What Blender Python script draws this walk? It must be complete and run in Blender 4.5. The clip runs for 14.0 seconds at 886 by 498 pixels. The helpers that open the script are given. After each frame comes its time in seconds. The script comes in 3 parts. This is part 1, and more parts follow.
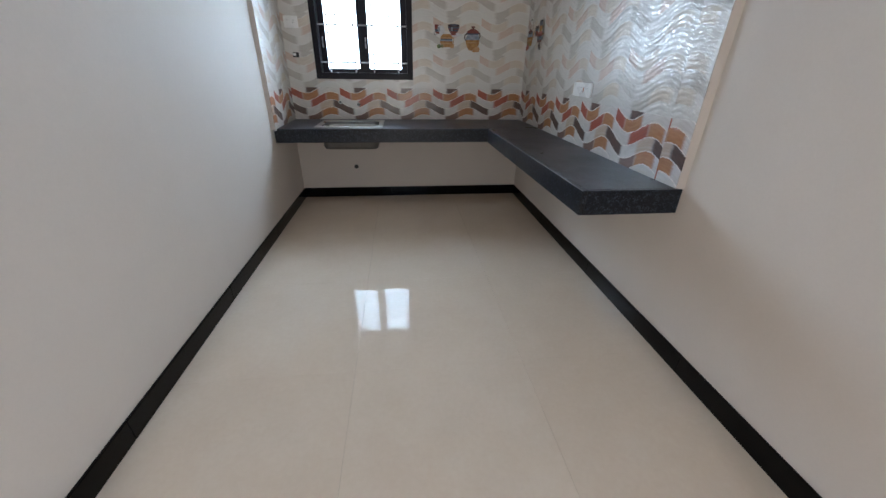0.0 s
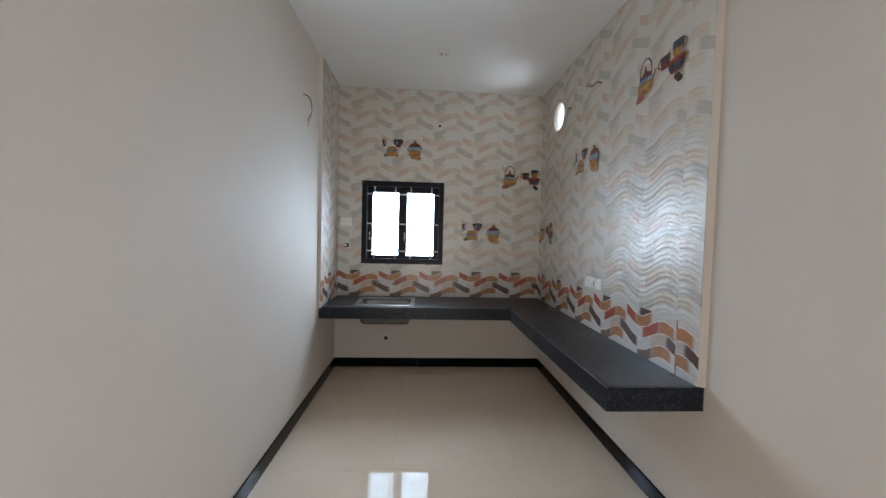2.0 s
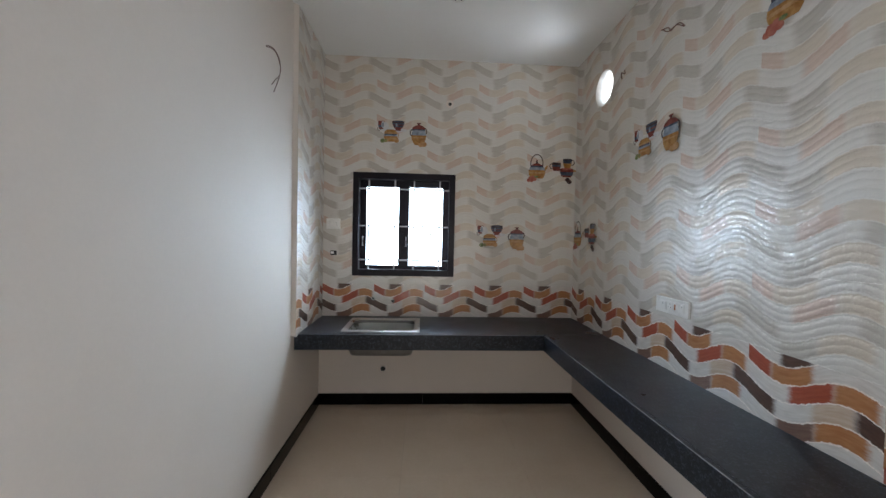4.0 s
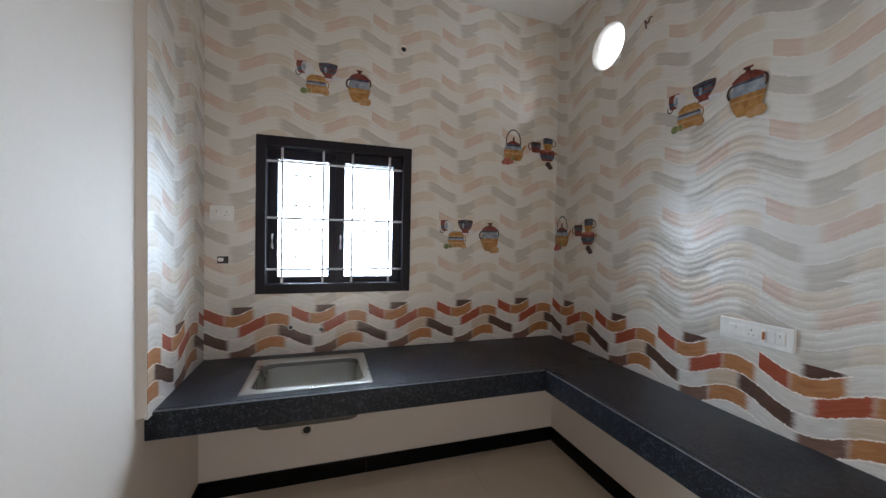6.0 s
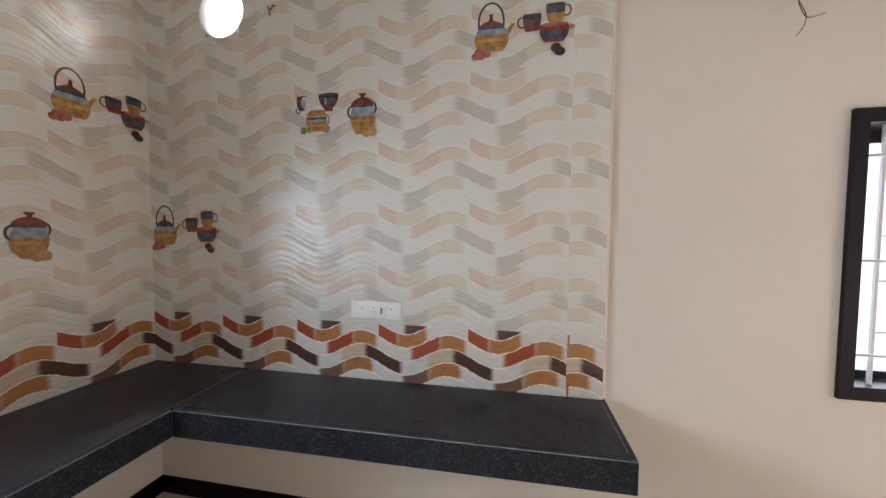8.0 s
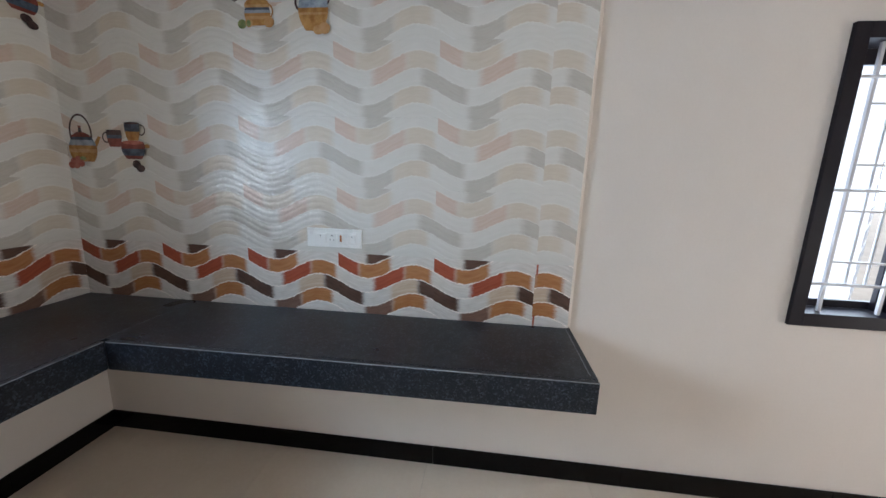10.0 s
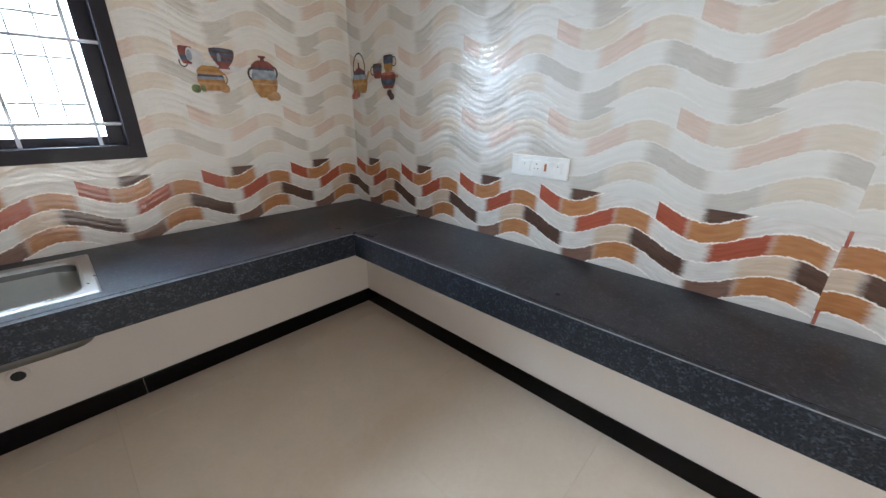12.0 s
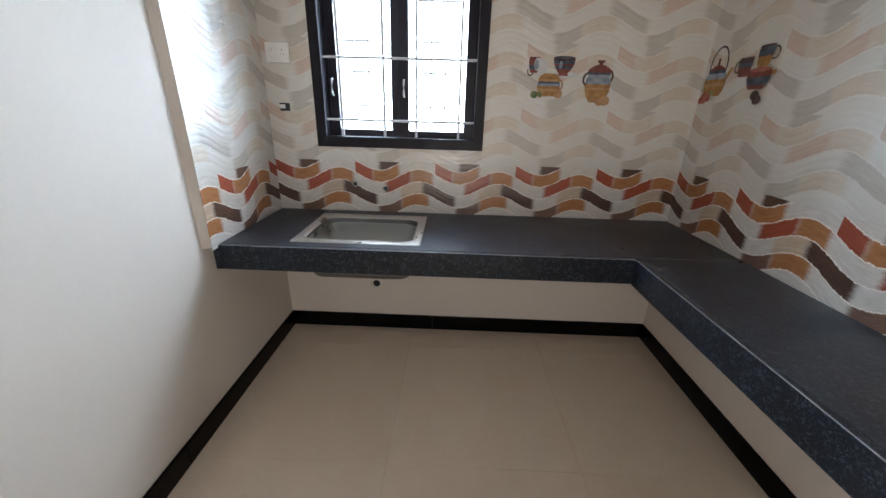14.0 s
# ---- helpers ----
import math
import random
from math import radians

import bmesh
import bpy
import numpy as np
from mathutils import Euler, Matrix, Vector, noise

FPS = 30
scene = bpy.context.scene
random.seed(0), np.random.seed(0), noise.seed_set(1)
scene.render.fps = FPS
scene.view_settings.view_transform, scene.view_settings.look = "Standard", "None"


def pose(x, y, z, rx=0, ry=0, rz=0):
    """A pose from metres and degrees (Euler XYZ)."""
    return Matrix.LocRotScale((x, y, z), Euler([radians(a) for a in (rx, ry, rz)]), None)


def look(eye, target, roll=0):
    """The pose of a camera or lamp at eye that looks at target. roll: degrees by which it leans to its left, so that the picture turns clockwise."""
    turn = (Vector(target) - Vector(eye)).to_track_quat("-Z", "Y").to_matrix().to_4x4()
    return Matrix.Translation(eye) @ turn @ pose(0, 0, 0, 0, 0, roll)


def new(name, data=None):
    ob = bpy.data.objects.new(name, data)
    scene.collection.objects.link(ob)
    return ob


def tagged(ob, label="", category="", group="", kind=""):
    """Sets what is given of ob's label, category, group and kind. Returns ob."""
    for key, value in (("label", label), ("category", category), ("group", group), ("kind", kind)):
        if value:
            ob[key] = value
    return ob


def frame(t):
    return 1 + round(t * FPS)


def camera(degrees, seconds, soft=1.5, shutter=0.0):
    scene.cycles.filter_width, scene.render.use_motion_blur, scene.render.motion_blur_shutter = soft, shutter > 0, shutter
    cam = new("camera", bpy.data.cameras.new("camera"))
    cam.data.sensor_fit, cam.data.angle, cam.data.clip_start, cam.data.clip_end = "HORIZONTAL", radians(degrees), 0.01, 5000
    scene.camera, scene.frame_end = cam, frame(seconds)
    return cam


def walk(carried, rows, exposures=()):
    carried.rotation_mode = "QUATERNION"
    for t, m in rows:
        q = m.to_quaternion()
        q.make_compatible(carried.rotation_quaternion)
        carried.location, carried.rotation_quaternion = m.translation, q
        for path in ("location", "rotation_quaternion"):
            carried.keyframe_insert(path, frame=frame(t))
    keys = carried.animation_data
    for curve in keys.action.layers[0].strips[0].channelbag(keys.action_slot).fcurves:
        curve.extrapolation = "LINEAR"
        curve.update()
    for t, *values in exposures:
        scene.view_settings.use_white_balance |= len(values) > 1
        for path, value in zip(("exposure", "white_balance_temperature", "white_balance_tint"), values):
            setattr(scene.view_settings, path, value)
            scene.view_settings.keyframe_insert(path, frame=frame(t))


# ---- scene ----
cam = camera(101.7, 14.0)
PATH = [
    (0, (1.016, -3.869, 1.274), (1.227, -2.095, 0.375), 1.0),
    (0.5, (0.999, -3.939, 1.383), (1.166, -2.116, 0.576), 1.5),
    (1, (0.997, -3.977, 1.429), (1.145, -2.044, 0.939), 1.3),
    (1.5, (0.976, -4.008, 1.465), (1.105, -2.024, 1.249), 1.4),
    (2, (0.931, -4.029, 1.489), (1.044, -2.034, 1.414), 1.4),
    (2.5, (0.904, -3.958, 1.479), (1.009, -1.961, 1.423), 1.6),
    (3, (0.916, -3.729, 1.489), (1.014, -1.732, 1.434), 1.4),
    (3.5, (0.906, -3.488, 1.491), (1.009, -1.491, 1.439), 1.3),
    (6, (0.64, -2.294, 1.498), (1.256, -0.393, 1.444), 1.2),
    (6.5, (0.57, -2.182, 1.501), (1.69, -0.525, 1.454), 1.0),
    (7, (0.535, -2.061, 1.512), (2.1, -0.816, 1.462), 0.5),
    (7.5, (0.545, -2.043, 1.528), (2.381, -1.252, 1.461), 0.2),
    (8, (0.559, -2.001, 1.55), (2.52, -1.623, 1.451), 0.4),
    (8.5, (0.588, -2.015, 1.53), (2.58, -1.87, 1.436), 0.2),
    (8.7, (0.61, -2.008, 1.52), (2.607, -1.892, 1.407), 0.2),
    (11, (0.697, -2.042, 1.395), (2.502, -1.566, 0.674), 0.8),
    (11.5, (0.74, -2.081, 1.381), (2.404, -1.228, 0.671), 0.9),
    (12, (0.854, -2.087, 1.365), (2.223, -0.814, 0.653), 0.7),
    (12.5, (0.906, -2.049, 1.379), (1.93, -0.486, 0.665), 0.9),
    (13, (0.926, -2.046, 1.393), (1.557, -0.292, 0.668), 1.3),
    (13.5, (0.948, -2.068, 1.367), (1.261, -0.22, 0.67), 1.5),
    (14, (0.992, -2.046, 1.368), (0.96, -0.181, 0.646), 1.7),
]
walk(cam, [(t, look(eye, target, roll)) for t, eye, target, roll in PATH],
     exposures=[(0, 0.05, 5720, 9.5), (1.5, 0.0, 5880, 10), (3.5, 0.0, 5950, 10), (6, 0.15, 6100, 12), (7, 0.2, 6600, 14), (8, 0.52, 6420, 12.5),
                (8.7, 0.38, 6080, 11), (10.8, 0.47, 5680, 9), (11.5, 0.78, 5800, 9), (13, 0.97, 5850, 9.5), (14, 0.48, 6100, 11)])

# ---------------------------------------------------------------- light
XL, XR, YB, YF, ZC = -0.028, 2.278, 0.012, -5.6, 3.078     # painted wall faces and ceiling
world = bpy.data.worlds.new("sky")
scene.world = world
world.use_nodes = True
wn = world.node_tree.nodes
sky = wn.new("ShaderNodeTexSky")
sky.sky_type, sky.sun_disc = "NISHITA", False
sky.sun_elevation, sky.sun_rotation = radians(40), radians(270)
wn["Background"].inputs["Strength"].default_value = 0.15
world.node_tree.links.new(sky.outputs[0], wn["Background"].inputs["Color"])


def daylight(name, size_x, size_y, m, watts, colour, spread=180):
    lamp = bpy.data.lights.new(name, "AREA")
    lamp.shape, lamp.size, lamp.size_y, lamp.energy, lamp.color = "RECTANGLE", size_x, size_y, watts, colour
    lamp.spread = radians(spread)
    ob = new(name, lamp)
    ob.matrix_world = m
    return ob


sun = bpy.data.lights.new("sun", "SUN")
sun.energy, sun.angle, sun.color = 4.0, radians(0.6), (1.0, 0.95, 0.88)
new("sun", sun).matrix_world = look((0, 0, 10), (6.0, 0.0, 5.0))
daylight("daylight_back_window", 1.00, 1.00, look((0.706, 0.35, 1.60), (0.706, -0.65, 1.22)), 58, (0.73, 0.88, 1.0), 135)
daylight("daylight_side_window", 0.85, 1.13, pose(2.405, -3.735, 1.461, 90, 0, 90), 9, (0.80, 0.90, 1.0))
vent_sky = daylight("daylight_vent", 0.24, 0.24, pose(2.51, -0.482, 2.687, 90, 0, 90), 2.6, (0.90, 0.96, 1.0))
vent_sky.data.shape = "DISK"
# added unseen lamp outside, throws a bright patch up through the vent
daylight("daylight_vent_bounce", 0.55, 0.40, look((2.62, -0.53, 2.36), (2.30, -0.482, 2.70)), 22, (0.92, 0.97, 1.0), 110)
# added warm fill lamp in an assumed doorway, out of view
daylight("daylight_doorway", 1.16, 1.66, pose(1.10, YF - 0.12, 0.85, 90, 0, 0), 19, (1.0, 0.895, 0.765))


# ---------------------------------------------------------------- materials
def material(name):
    m = bpy.data.materials.new(name)
    m.use_nodes = True
    nt = m.node_tree
    return m, nt, nt.nodes["Principled BSDF"]


def nd(nt, kind, **values):
    n = nt.nodes.new("ShaderNode" + kind)
    for key, value in values.items():
        n.inputs[int(key[1:]) if key[1:].isdigit() else key].default_value = value
    return n


def calc(nt, op, a, b=0.0, c=0.0):
    n = nt.nodes.new("ShaderNodeMath")
    n.operation = op
    for i, v in enumerate((a, b, c)):
        if isinstance(v, (int, float)):
            n.inputs[i].default_value = v
        else:
            nt.links.new(v, n.inputs[i])
    return n.outputs[0]


def ramp(nt, value, lo, hi, a=0.0, b=1.0, smooth=True):
    n = nt.nodes.new("ShaderNodeMapRange")
    n.interpolation_type = "SMOOTHSTEP" if smooth else "LINEAR"
    nt.links.new(value, n.inputs[0])
    for i, v in enumerate((lo, hi, a, b)):
        n.inputs[i + 1].default_value = v
    return n.outputs[0]


def blend(nt, fac, a, b, mode="MIX"):
    n = nt.nodes.new("ShaderNodeMix")
    n.data_type, n.blend_type = "RGBA", mode
    for sock, v in ((n.inputs[0], fac), (n.inputs[6], a), (n.inputs[7], b)):
        if isinstance(v, (int, float)):
            sock.default_value = v
        elif isinstance(v, tuple):
            sock.default_value = (*v, 1.0)
        else:
            nt.links.new(v, sock)
    return n.outputs[2]


def noise_of(nt, scale, detail=4.0, rough=0.6, vector=None, stretch=None):
    n = nt.nodes.new("ShaderNodeTexNoise")
    n.inputs["Scale"].default_value, n.inputs["Detail"].default_value, n.inputs["Roughness"].default_value = scale, detail, rough
    if vector is None:
        vector = nt.nodes.new("ShaderNodeNewGeometry").outputs["Position"]
    if stretch:
        mp = nt.nodes.new("ShaderNodeMapping")
        mp.inputs["Scale"].default_value = stretch
        nt.links.new(vector, mp.inputs[0])
        vector = mp.outputs[0]
    nt.links.new(vector, n.inputs["Vector"])
    return n.outputs["Fac"]


def bump(nt, bsdf, height, strength, distance):
    n = nt.nodes.new("ShaderNodeBump")
    n.inputs["Strength"].default_value, n.inputs["Distance"].default_value = strength, distance
    nt.links.new(height, n.inputs["Height"])
    nt.links.new(n.outputs[0], bsdf.inputs["Normal"])


def surface(name, colour, rough, spread=0.12, scale=3.0, fine=60.0, relief=0.15, metal=0.0, rough_spread=0.1, spec=0.5, depth=0.002):
    """A surface with broad stains and fine grain in colour, gloss and relief."""
    m, nt, b = material(name)
    broad, grain = noise_of(nt, scale, 5, 0.6), noise_of(nt, fine, 3, 0.6)
    k = calc(nt, "ADD", calc(nt, "MULTIPLY", broad, 0.65), calc(nt, "MULTIPLY", grain, 0.35))
    lo, hi = tuple(c * (1 - spread) for c in colour), tuple(min(1, c * (1 + spread)) for c in colour)
    nt.links.new(blend(nt, ramp(nt, k, 0.3, 0.7), lo, hi), b.inputs["Base Color"])
    nt.links.new(ramp(nt, broad, 0.3, 0.7, max(0.02, rough - rough_spread), min(1, rough + rough_spread)), b.inputs["Roughness"])
    b.inputs["Metallic"].default_value, b.inputs["Specular IOR Level"].default_value = metal, spec
    if relief:
        bump(nt, b, k, relief, depth)
    return m


WALL = surface("cream wall paint", (0.70, 0.632, 0.568), 0.62, 0.025, 1.2, 90, 0.10, rough_spread=0.05, spec=0.10, depth=0.001)
CEIL = surface("white ceiling paint", (0.88, 0.88, 0.87), 0.6, 0.02, 1.5, 80, 0.08, spec=0.3, depth=0.001)
GROUT = surface("dusty grout", (0.40, 0.35, 0.30), 0.9, 0.1, 8, 120, 0.2)
# Blue in the frame's base colour stands for glare from the panes.
FRAME = surface("dark brown gloss paint", (0.012, 0.010, 0.015), 0.38, 0.1, 3, 80, 0.0, spec=0.2)
GRILL = surface("off-white grille paint", (0.62, 0.62, 0.64), 0.4, 0.06, 9, 120, 0.05)
DULL = surface("dull dusty steel", (0.17, 0.16, 0.15), 0.5, 0.15, 6, 120, 0.0, metal=0.6)
STEEL = surface("brushed stainless steel", (0.50, 0.49, 0.455), 0.29, 0.03, 5, 160, 0.0, metal=1.0, rough_spread=0.02)
WHITE = surface("white plastic", (0.80, 0.79, 0.76), 0.3, 0.02, 10, 100, 0.0)
ORANGE = surface("orange rocker plastic", (0.40, 0.13, 0.04), 0.3, 0.05, 20, 100, 0.0)
DARK = surface("black rubber", (0.012, 0.012, 0.012), 0.5, 0.2, 20, 100, 0.0)
WIRE = surface("brown wire", (0.12, 0.05, 0.03), 0.5, 0.2, 40, 100, 0.0)
CONCRETE = surface("raw concrete", (0.30, 0.29, 0.27), 0.9, 0.15, 6, 60, 0.4)
SKIRT = surface("black polished granite skirting", (0.004, 0.0035, 0.0035), 0.07, 0.4, 4, 160, 0.0, rough_spread=0.04, spec=0.16)
EARTH = surface("dry earth", (0.28, 0.24, 0.19), 0.95, 0.2, 0.3, 9, 0.4)
TOWER = surface("pale render of far flats", (0.82, 0.82, 0.83), 0.8, 0.05, 0.1, 3, 0.0)
PANE_DARK = surface("far window glass", (0.30, 0.31, 0.33), 0.2, 0.1, 0.2, 3, 0.0)


def glass(name, tint):
    m, nt, b = material(name)
    b.inputs["Base Color"].default_value = (*tint, 1)
    b.inputs["Roughness"].default_value, b.inputs["IOR"].default_value, b.inputs["Transmission Weight"].default_value = 0.02, 1.2, 1.0
    return m


# Pane tints dim the daylight lamps seen behind them, not the room's light.
GLASS, BACK_GLASS = glass("clear window glass", (0.45, 0.475, 0.485)), glass("smoked window glass", (0.66, 0.665, 0.66))


def granite(name, speckle, rough_lo, rough_hi, dust_share, gloss):
    """Dark granite: mineral flakes over a near-black ground, with dusty clouds and uneven gloss."""
    m, nt, b = material(name)
    sp = nt.nodes.new("ShaderNodeTexVoronoi")
    sp.inputs["Scale"].default_value = 190.0
    nt.links.new(nt.nodes.new("ShaderNodeNewGeometry").outputs["Position"], sp.inputs["Vector"])
    cell = nt.nodes.new("ShaderNodeSeparateColor")
    nt.links.new(sp.outputs["Color"], cell.inputs[0])
    flake = calc(nt, "MULTIPLY", ramp(nt, cell.outputs[0], 0.45, 1.0), ramp(nt, noise_of(nt, 40, 3, 0.6), 0.35, 0.62))
    dust, cloud = noise_of(nt, 3.2, 3, 0.5), noise_of(nt, 7, 6, 0.68)
    base = blend(nt, ramp(nt, sp.outputs["Distance"], 0.15, 0.7), (0.004, 0.0055, 0.0085), (0.010, 0.013, 0.019))
    base = blend(nt, calc(nt, "MULTIPLY", flake, speckle), base, (0.075, 0.088, 0.120))
    base = blend(nt, calc(nt, "MULTIPLY", ramp(nt, cloud, 0.42, 0.78), dust_share), base, (0.085, 0.090, 0.100))
    nt.links.new(base, b.inputs["Base Color"])
    nt.links.new(ramp(nt, dust, 0.25, 0.75, rough_lo, rough_hi), b.inputs["Roughness"])
    b.inputs["Specular IOR Level"].default_value = gloss
    return m


GRANITE = granite("dark grey granite, honed edge", 0.60, 0.28, 0.40, 0.02, 0.28)
POLISHED = granite("dark grey granite, polished top", 0.50, 0.27, 0.36, 0.22, 0.30)
GLINT_SEAM = surface("worn pale granite edge", (0.22, 0.23, 0.25), 0.16, 0.3, 14, 140, 0.05)


def floor_tile():
    m, nt, b = material("cream polished vitrified tile")
    rnd = nt.nodes.new("ShaderNodeObjectInfo").outputs["Random"]
    cloud, fine, scuff = noise_of(nt, 2.5, 6, 0.65), noise_of(nt, 45, 4, 0.6), noise_of(nt, 7, 6, 0.7)
    k = calc(nt, "ADD", calc(nt, "MULTIPLY", cloud, 0.6), calc(nt, "ADD", calc(nt, "MULTIPLY", fine, 0.3), calc(nt, "MULTIPLY", rnd, 0.1)))
    nt.links.new(blend(nt, ramp(nt, k, 0.3, 0.75), (0.70, 0.575, 0.445), (0.765, 0.65, 0.525)), b.inputs["Base Color"])
    nt.links.new(ramp(nt, scuff, 0.4, 0.75, 0.003, 0.014), b.inputs["Roughness"])
    b.inputs["Specular IOR Level"].default_value = 0.34
    return m


FLOOR = floor_tile()
LINES = [0.008, 0.076, 0.144, 0.212, 0.280]      # band edges down a wall tile, in metres


def wave_tile(name, base, chips, line, rough, strokes, gloss, fade):
    """A printed wall tile: wavy bands, cut into soft-ended colour chips, with fine raised ribs. The UV map is metres along and down the tile."""
    m, nt, b = material(name)
    uv = nt.nodes.new("ShaderNodeUVMap").outputs[0]
    sep = nt.nodes.new("ShaderNodeSeparateXYZ")
    nt.links.new(uv, sep.inputs[0])
    u, v = calc(nt, "DIVIDE", sep.outputs[0], 0.45), sep.outputs[1]
    wob = calc(nt, "MULTIPLY", calc(nt, "SUBTRACT", noise_of(nt, 60, 4, 0.75, uv), 0.5), 0.021)
    dip = calc(nt, "MULTIPLY", calc(nt, "SINE", calc(nt, "MULTIPLY", calc(nt, "SUBTRACT", u, 0.05), 2 * math.pi)), 0.039)
    smooth_s = calc(nt, "SUBTRACT", v, dip)
    s = calc(nt, "ADD", smooth_s, wob)
    soft = calc(nt, "ADD", u, calc(nt, "MULTIPLY", calc(nt, "SUBTRACT", noise_of(nt, 70, 4, 0.7, uv, (0.5, 1.6, 1)), 0.5), 0.07))
    comb = nt.nodes.new("ShaderNodeCombineXYZ")
    nt.links.new(sep.outputs[0], comb.inputs[0])
    nt.links.new(smooth_s, comb.inputs[1])
    brush = noise_of(nt, 16, 3, 0.5, comb.outputs[0], (1.0, 6.0, 1.0))
    colour = blend(nt, ramp(nt, brush, 0.05, 0.95), base[0], base[1])
    edges = {k: ramp(nt, s, c - 0.001, c + 0.001) for k, c in enumerate(LINES)}
    for band, a, z, dark, light in chips:
        mask = edges[band - 1] if band else None
        if band < len(LINES):
            under = calc(nt, "SUBTRACT", 1.0, edges[band])
            mask = calc(nt, "MULTIPLY", mask, under) if band else under
        mask = calc(nt, "MULTIPLY", mask, calc(nt, "MULTIPLY", ramp(nt, soft, a - fade, a + fade), ramp(nt, soft, z - fade, z + fade, 1.0, 0.0)))
        colour = blend(nt, mask, colour, blend(nt, ramp(nt, brush, 0.1, 0.9), dark, light))
    ridge = crest = None
    for c in LINES:
        away = calc(nt, "ABSOLUTE", calc(nt, "SUBTRACT", s, c))
        near = ramp(nt, away, 0.0012, 0.0034, 1.0, 0.0)
        ridge = near if ridge is None else calc(nt, "MAXIMUM", ridge, near)
        swell = calc(nt, "POWER", ramp(nt, away, 0.0, 0.010, 1.0, 0.0), 2.0)
        crest = swell if crest is None else calc(nt, "MAXIMUM", crest, swell)
    colour = blend(nt, calc(nt, "MULTIPLY", ridge, line[3]), colour, line[:3])
    nt.links.new(colour, b.inputs["Base Color"])
    b.inputs["Roughness"].default_value = 0.5
    b.inputs["Specular IOR Level"].default_value = 0.25
    b.inputs["Coat Weight"].default_value, b.inputs["Coat Roughness"].default_value, b.inputs["Coat IOR"].default_value = 1.0, rough, gloss
    rib = calc(nt, "ABSOLUTE", calc(nt, "SINE", calc(nt, "MULTIPLY", calc(nt, "SUBTRACT", s, 0.008), math.pi / 0.068)))
    fine = calc(nt, "ABSOLUTE", calc(nt, "SINE", calc(nt, "MULTIPLY", calc(nt, "SUBTRACT", s, 0.008), math.pi / 0.034)))
    rib = calc(nt, "ADD", rib, calc(nt, "MULTIPLY", fine, 0.6))
    hatch = noise_of(nt, 70, 3, 0.6, uv, (1.8, 0.35, 1.0))
    waves = calc(nt, "ADD", calc(nt, "MULTIPLY", rib, 1.7), calc(nt, "MULTIPLY", crest, 1.2))
    relief = calc(nt, "ADD", waves, calc(nt, "ADD", calc(nt, "MULTIPLY", hatch, 0.28), calc(nt, "ADD", calc(nt, "MULTIPLY", noise_of(nt, 38, 2, 0.5, uv), 0.7), calc(nt, "MULTIPLY", noise_of(nt, 15, 0, 0.5, None, (1.0, 1.0, 0.5)), 1.7))))
    n = nt.nodes.new("ShaderNodeBump")
    n.inputs["Strength"].default_value, n.inputs["Distance"].default_value = strokes, 0.0016
    nt.links.new(relief, n.inputs["Height"])
    nt.links.new(n.outputs[0], b.inputs["Coat Normal"])
    bump(nt, b, relief, 0.34 * strokes, 0.0016)
    return m


PINK, CREAM, GREY = ((0.55, 0.405, 0.32), (0.64, 0.50, 0.415)), ((0.57, 0.485, 0.38), (0.65, 0.57, 0.47)), ((0.46, 0.415, 0.36), (0.54, 0.495, 0.435))
PALE = wave_tile("pale wave-printed glazed wall tile", ((0.63, 0.60, 0.545), (0.695, 0.665, 0.615)),
                 [(0, 0.30, 0.55, *GREY), (1, -0.2, 0.22, *PINK), (1, 0.22, 0.55, *CREAM), (2, 0.38, 0.70, *PINK), (2, 0.70, 0.97, *CREAM),
                  (3, -0.2, 0.26, *GREY), (3, 0.84, 1.2, *GREY), (4, 0.28, 0.58, *GREY), (4, 0.58, 0.92, *CREAM)], (0.78, 0.76, 0.72, 0.50), 0.05, 1.0, 2.0, 0.048)
RED, OCHRE, BROWN, MAUVE, SAND = ((0.27, 0.040, 0.014), (0.39, 0.085, 0.032)), ((0.32, 0.115, 0.030), (0.46, 0.205, 0.075)), ((0.055, 0.025, 0.014), (0.11, 0.05, 0.03)), ((0.13, 0.065, 0.045), (0.22, 0.12, 0.08)), ((0.46, 0.33, 0.23), (0.60, 0.48, 0.37))
BORDER = wave_tile("rust and brown wave-printed border tile", ((0.52, 0.47, 0.42), (0.72, 0.68, 0.64)),
                   [(0, 0.30, 0.55, *BROWN), (1, -0.2, 0.22, *RED), (1, 0.22, 0.55, *OCHRE), (2, 0.38, 0.70, *RED), (2, 0.70, 0.97, *OCHRE),
                    (3, 0.56, 0.84, *SAND), (3, -0.2, 0.26, *BROWN), (3, 0.84, 1.2, *BROWN), (4, 0.28, 0.58, *MAUVE), (4, 0.58, 0.92, *OCHRE)], (0.88, 0.80, 0.72, 0.95), 0.16, 0.5, 1.55, 0.034)


def print_ink(name, a, c, rough=0.25):
    m, nt, b = material(name)
    nt.links.new(blend(nt, ramp(nt, noise_of(nt, 28, 4, 0.6), 0.3, 0.7), a, c), b.inputs["Base Color"])
    b.inputs["Roughness"].default_value = rough
    return m


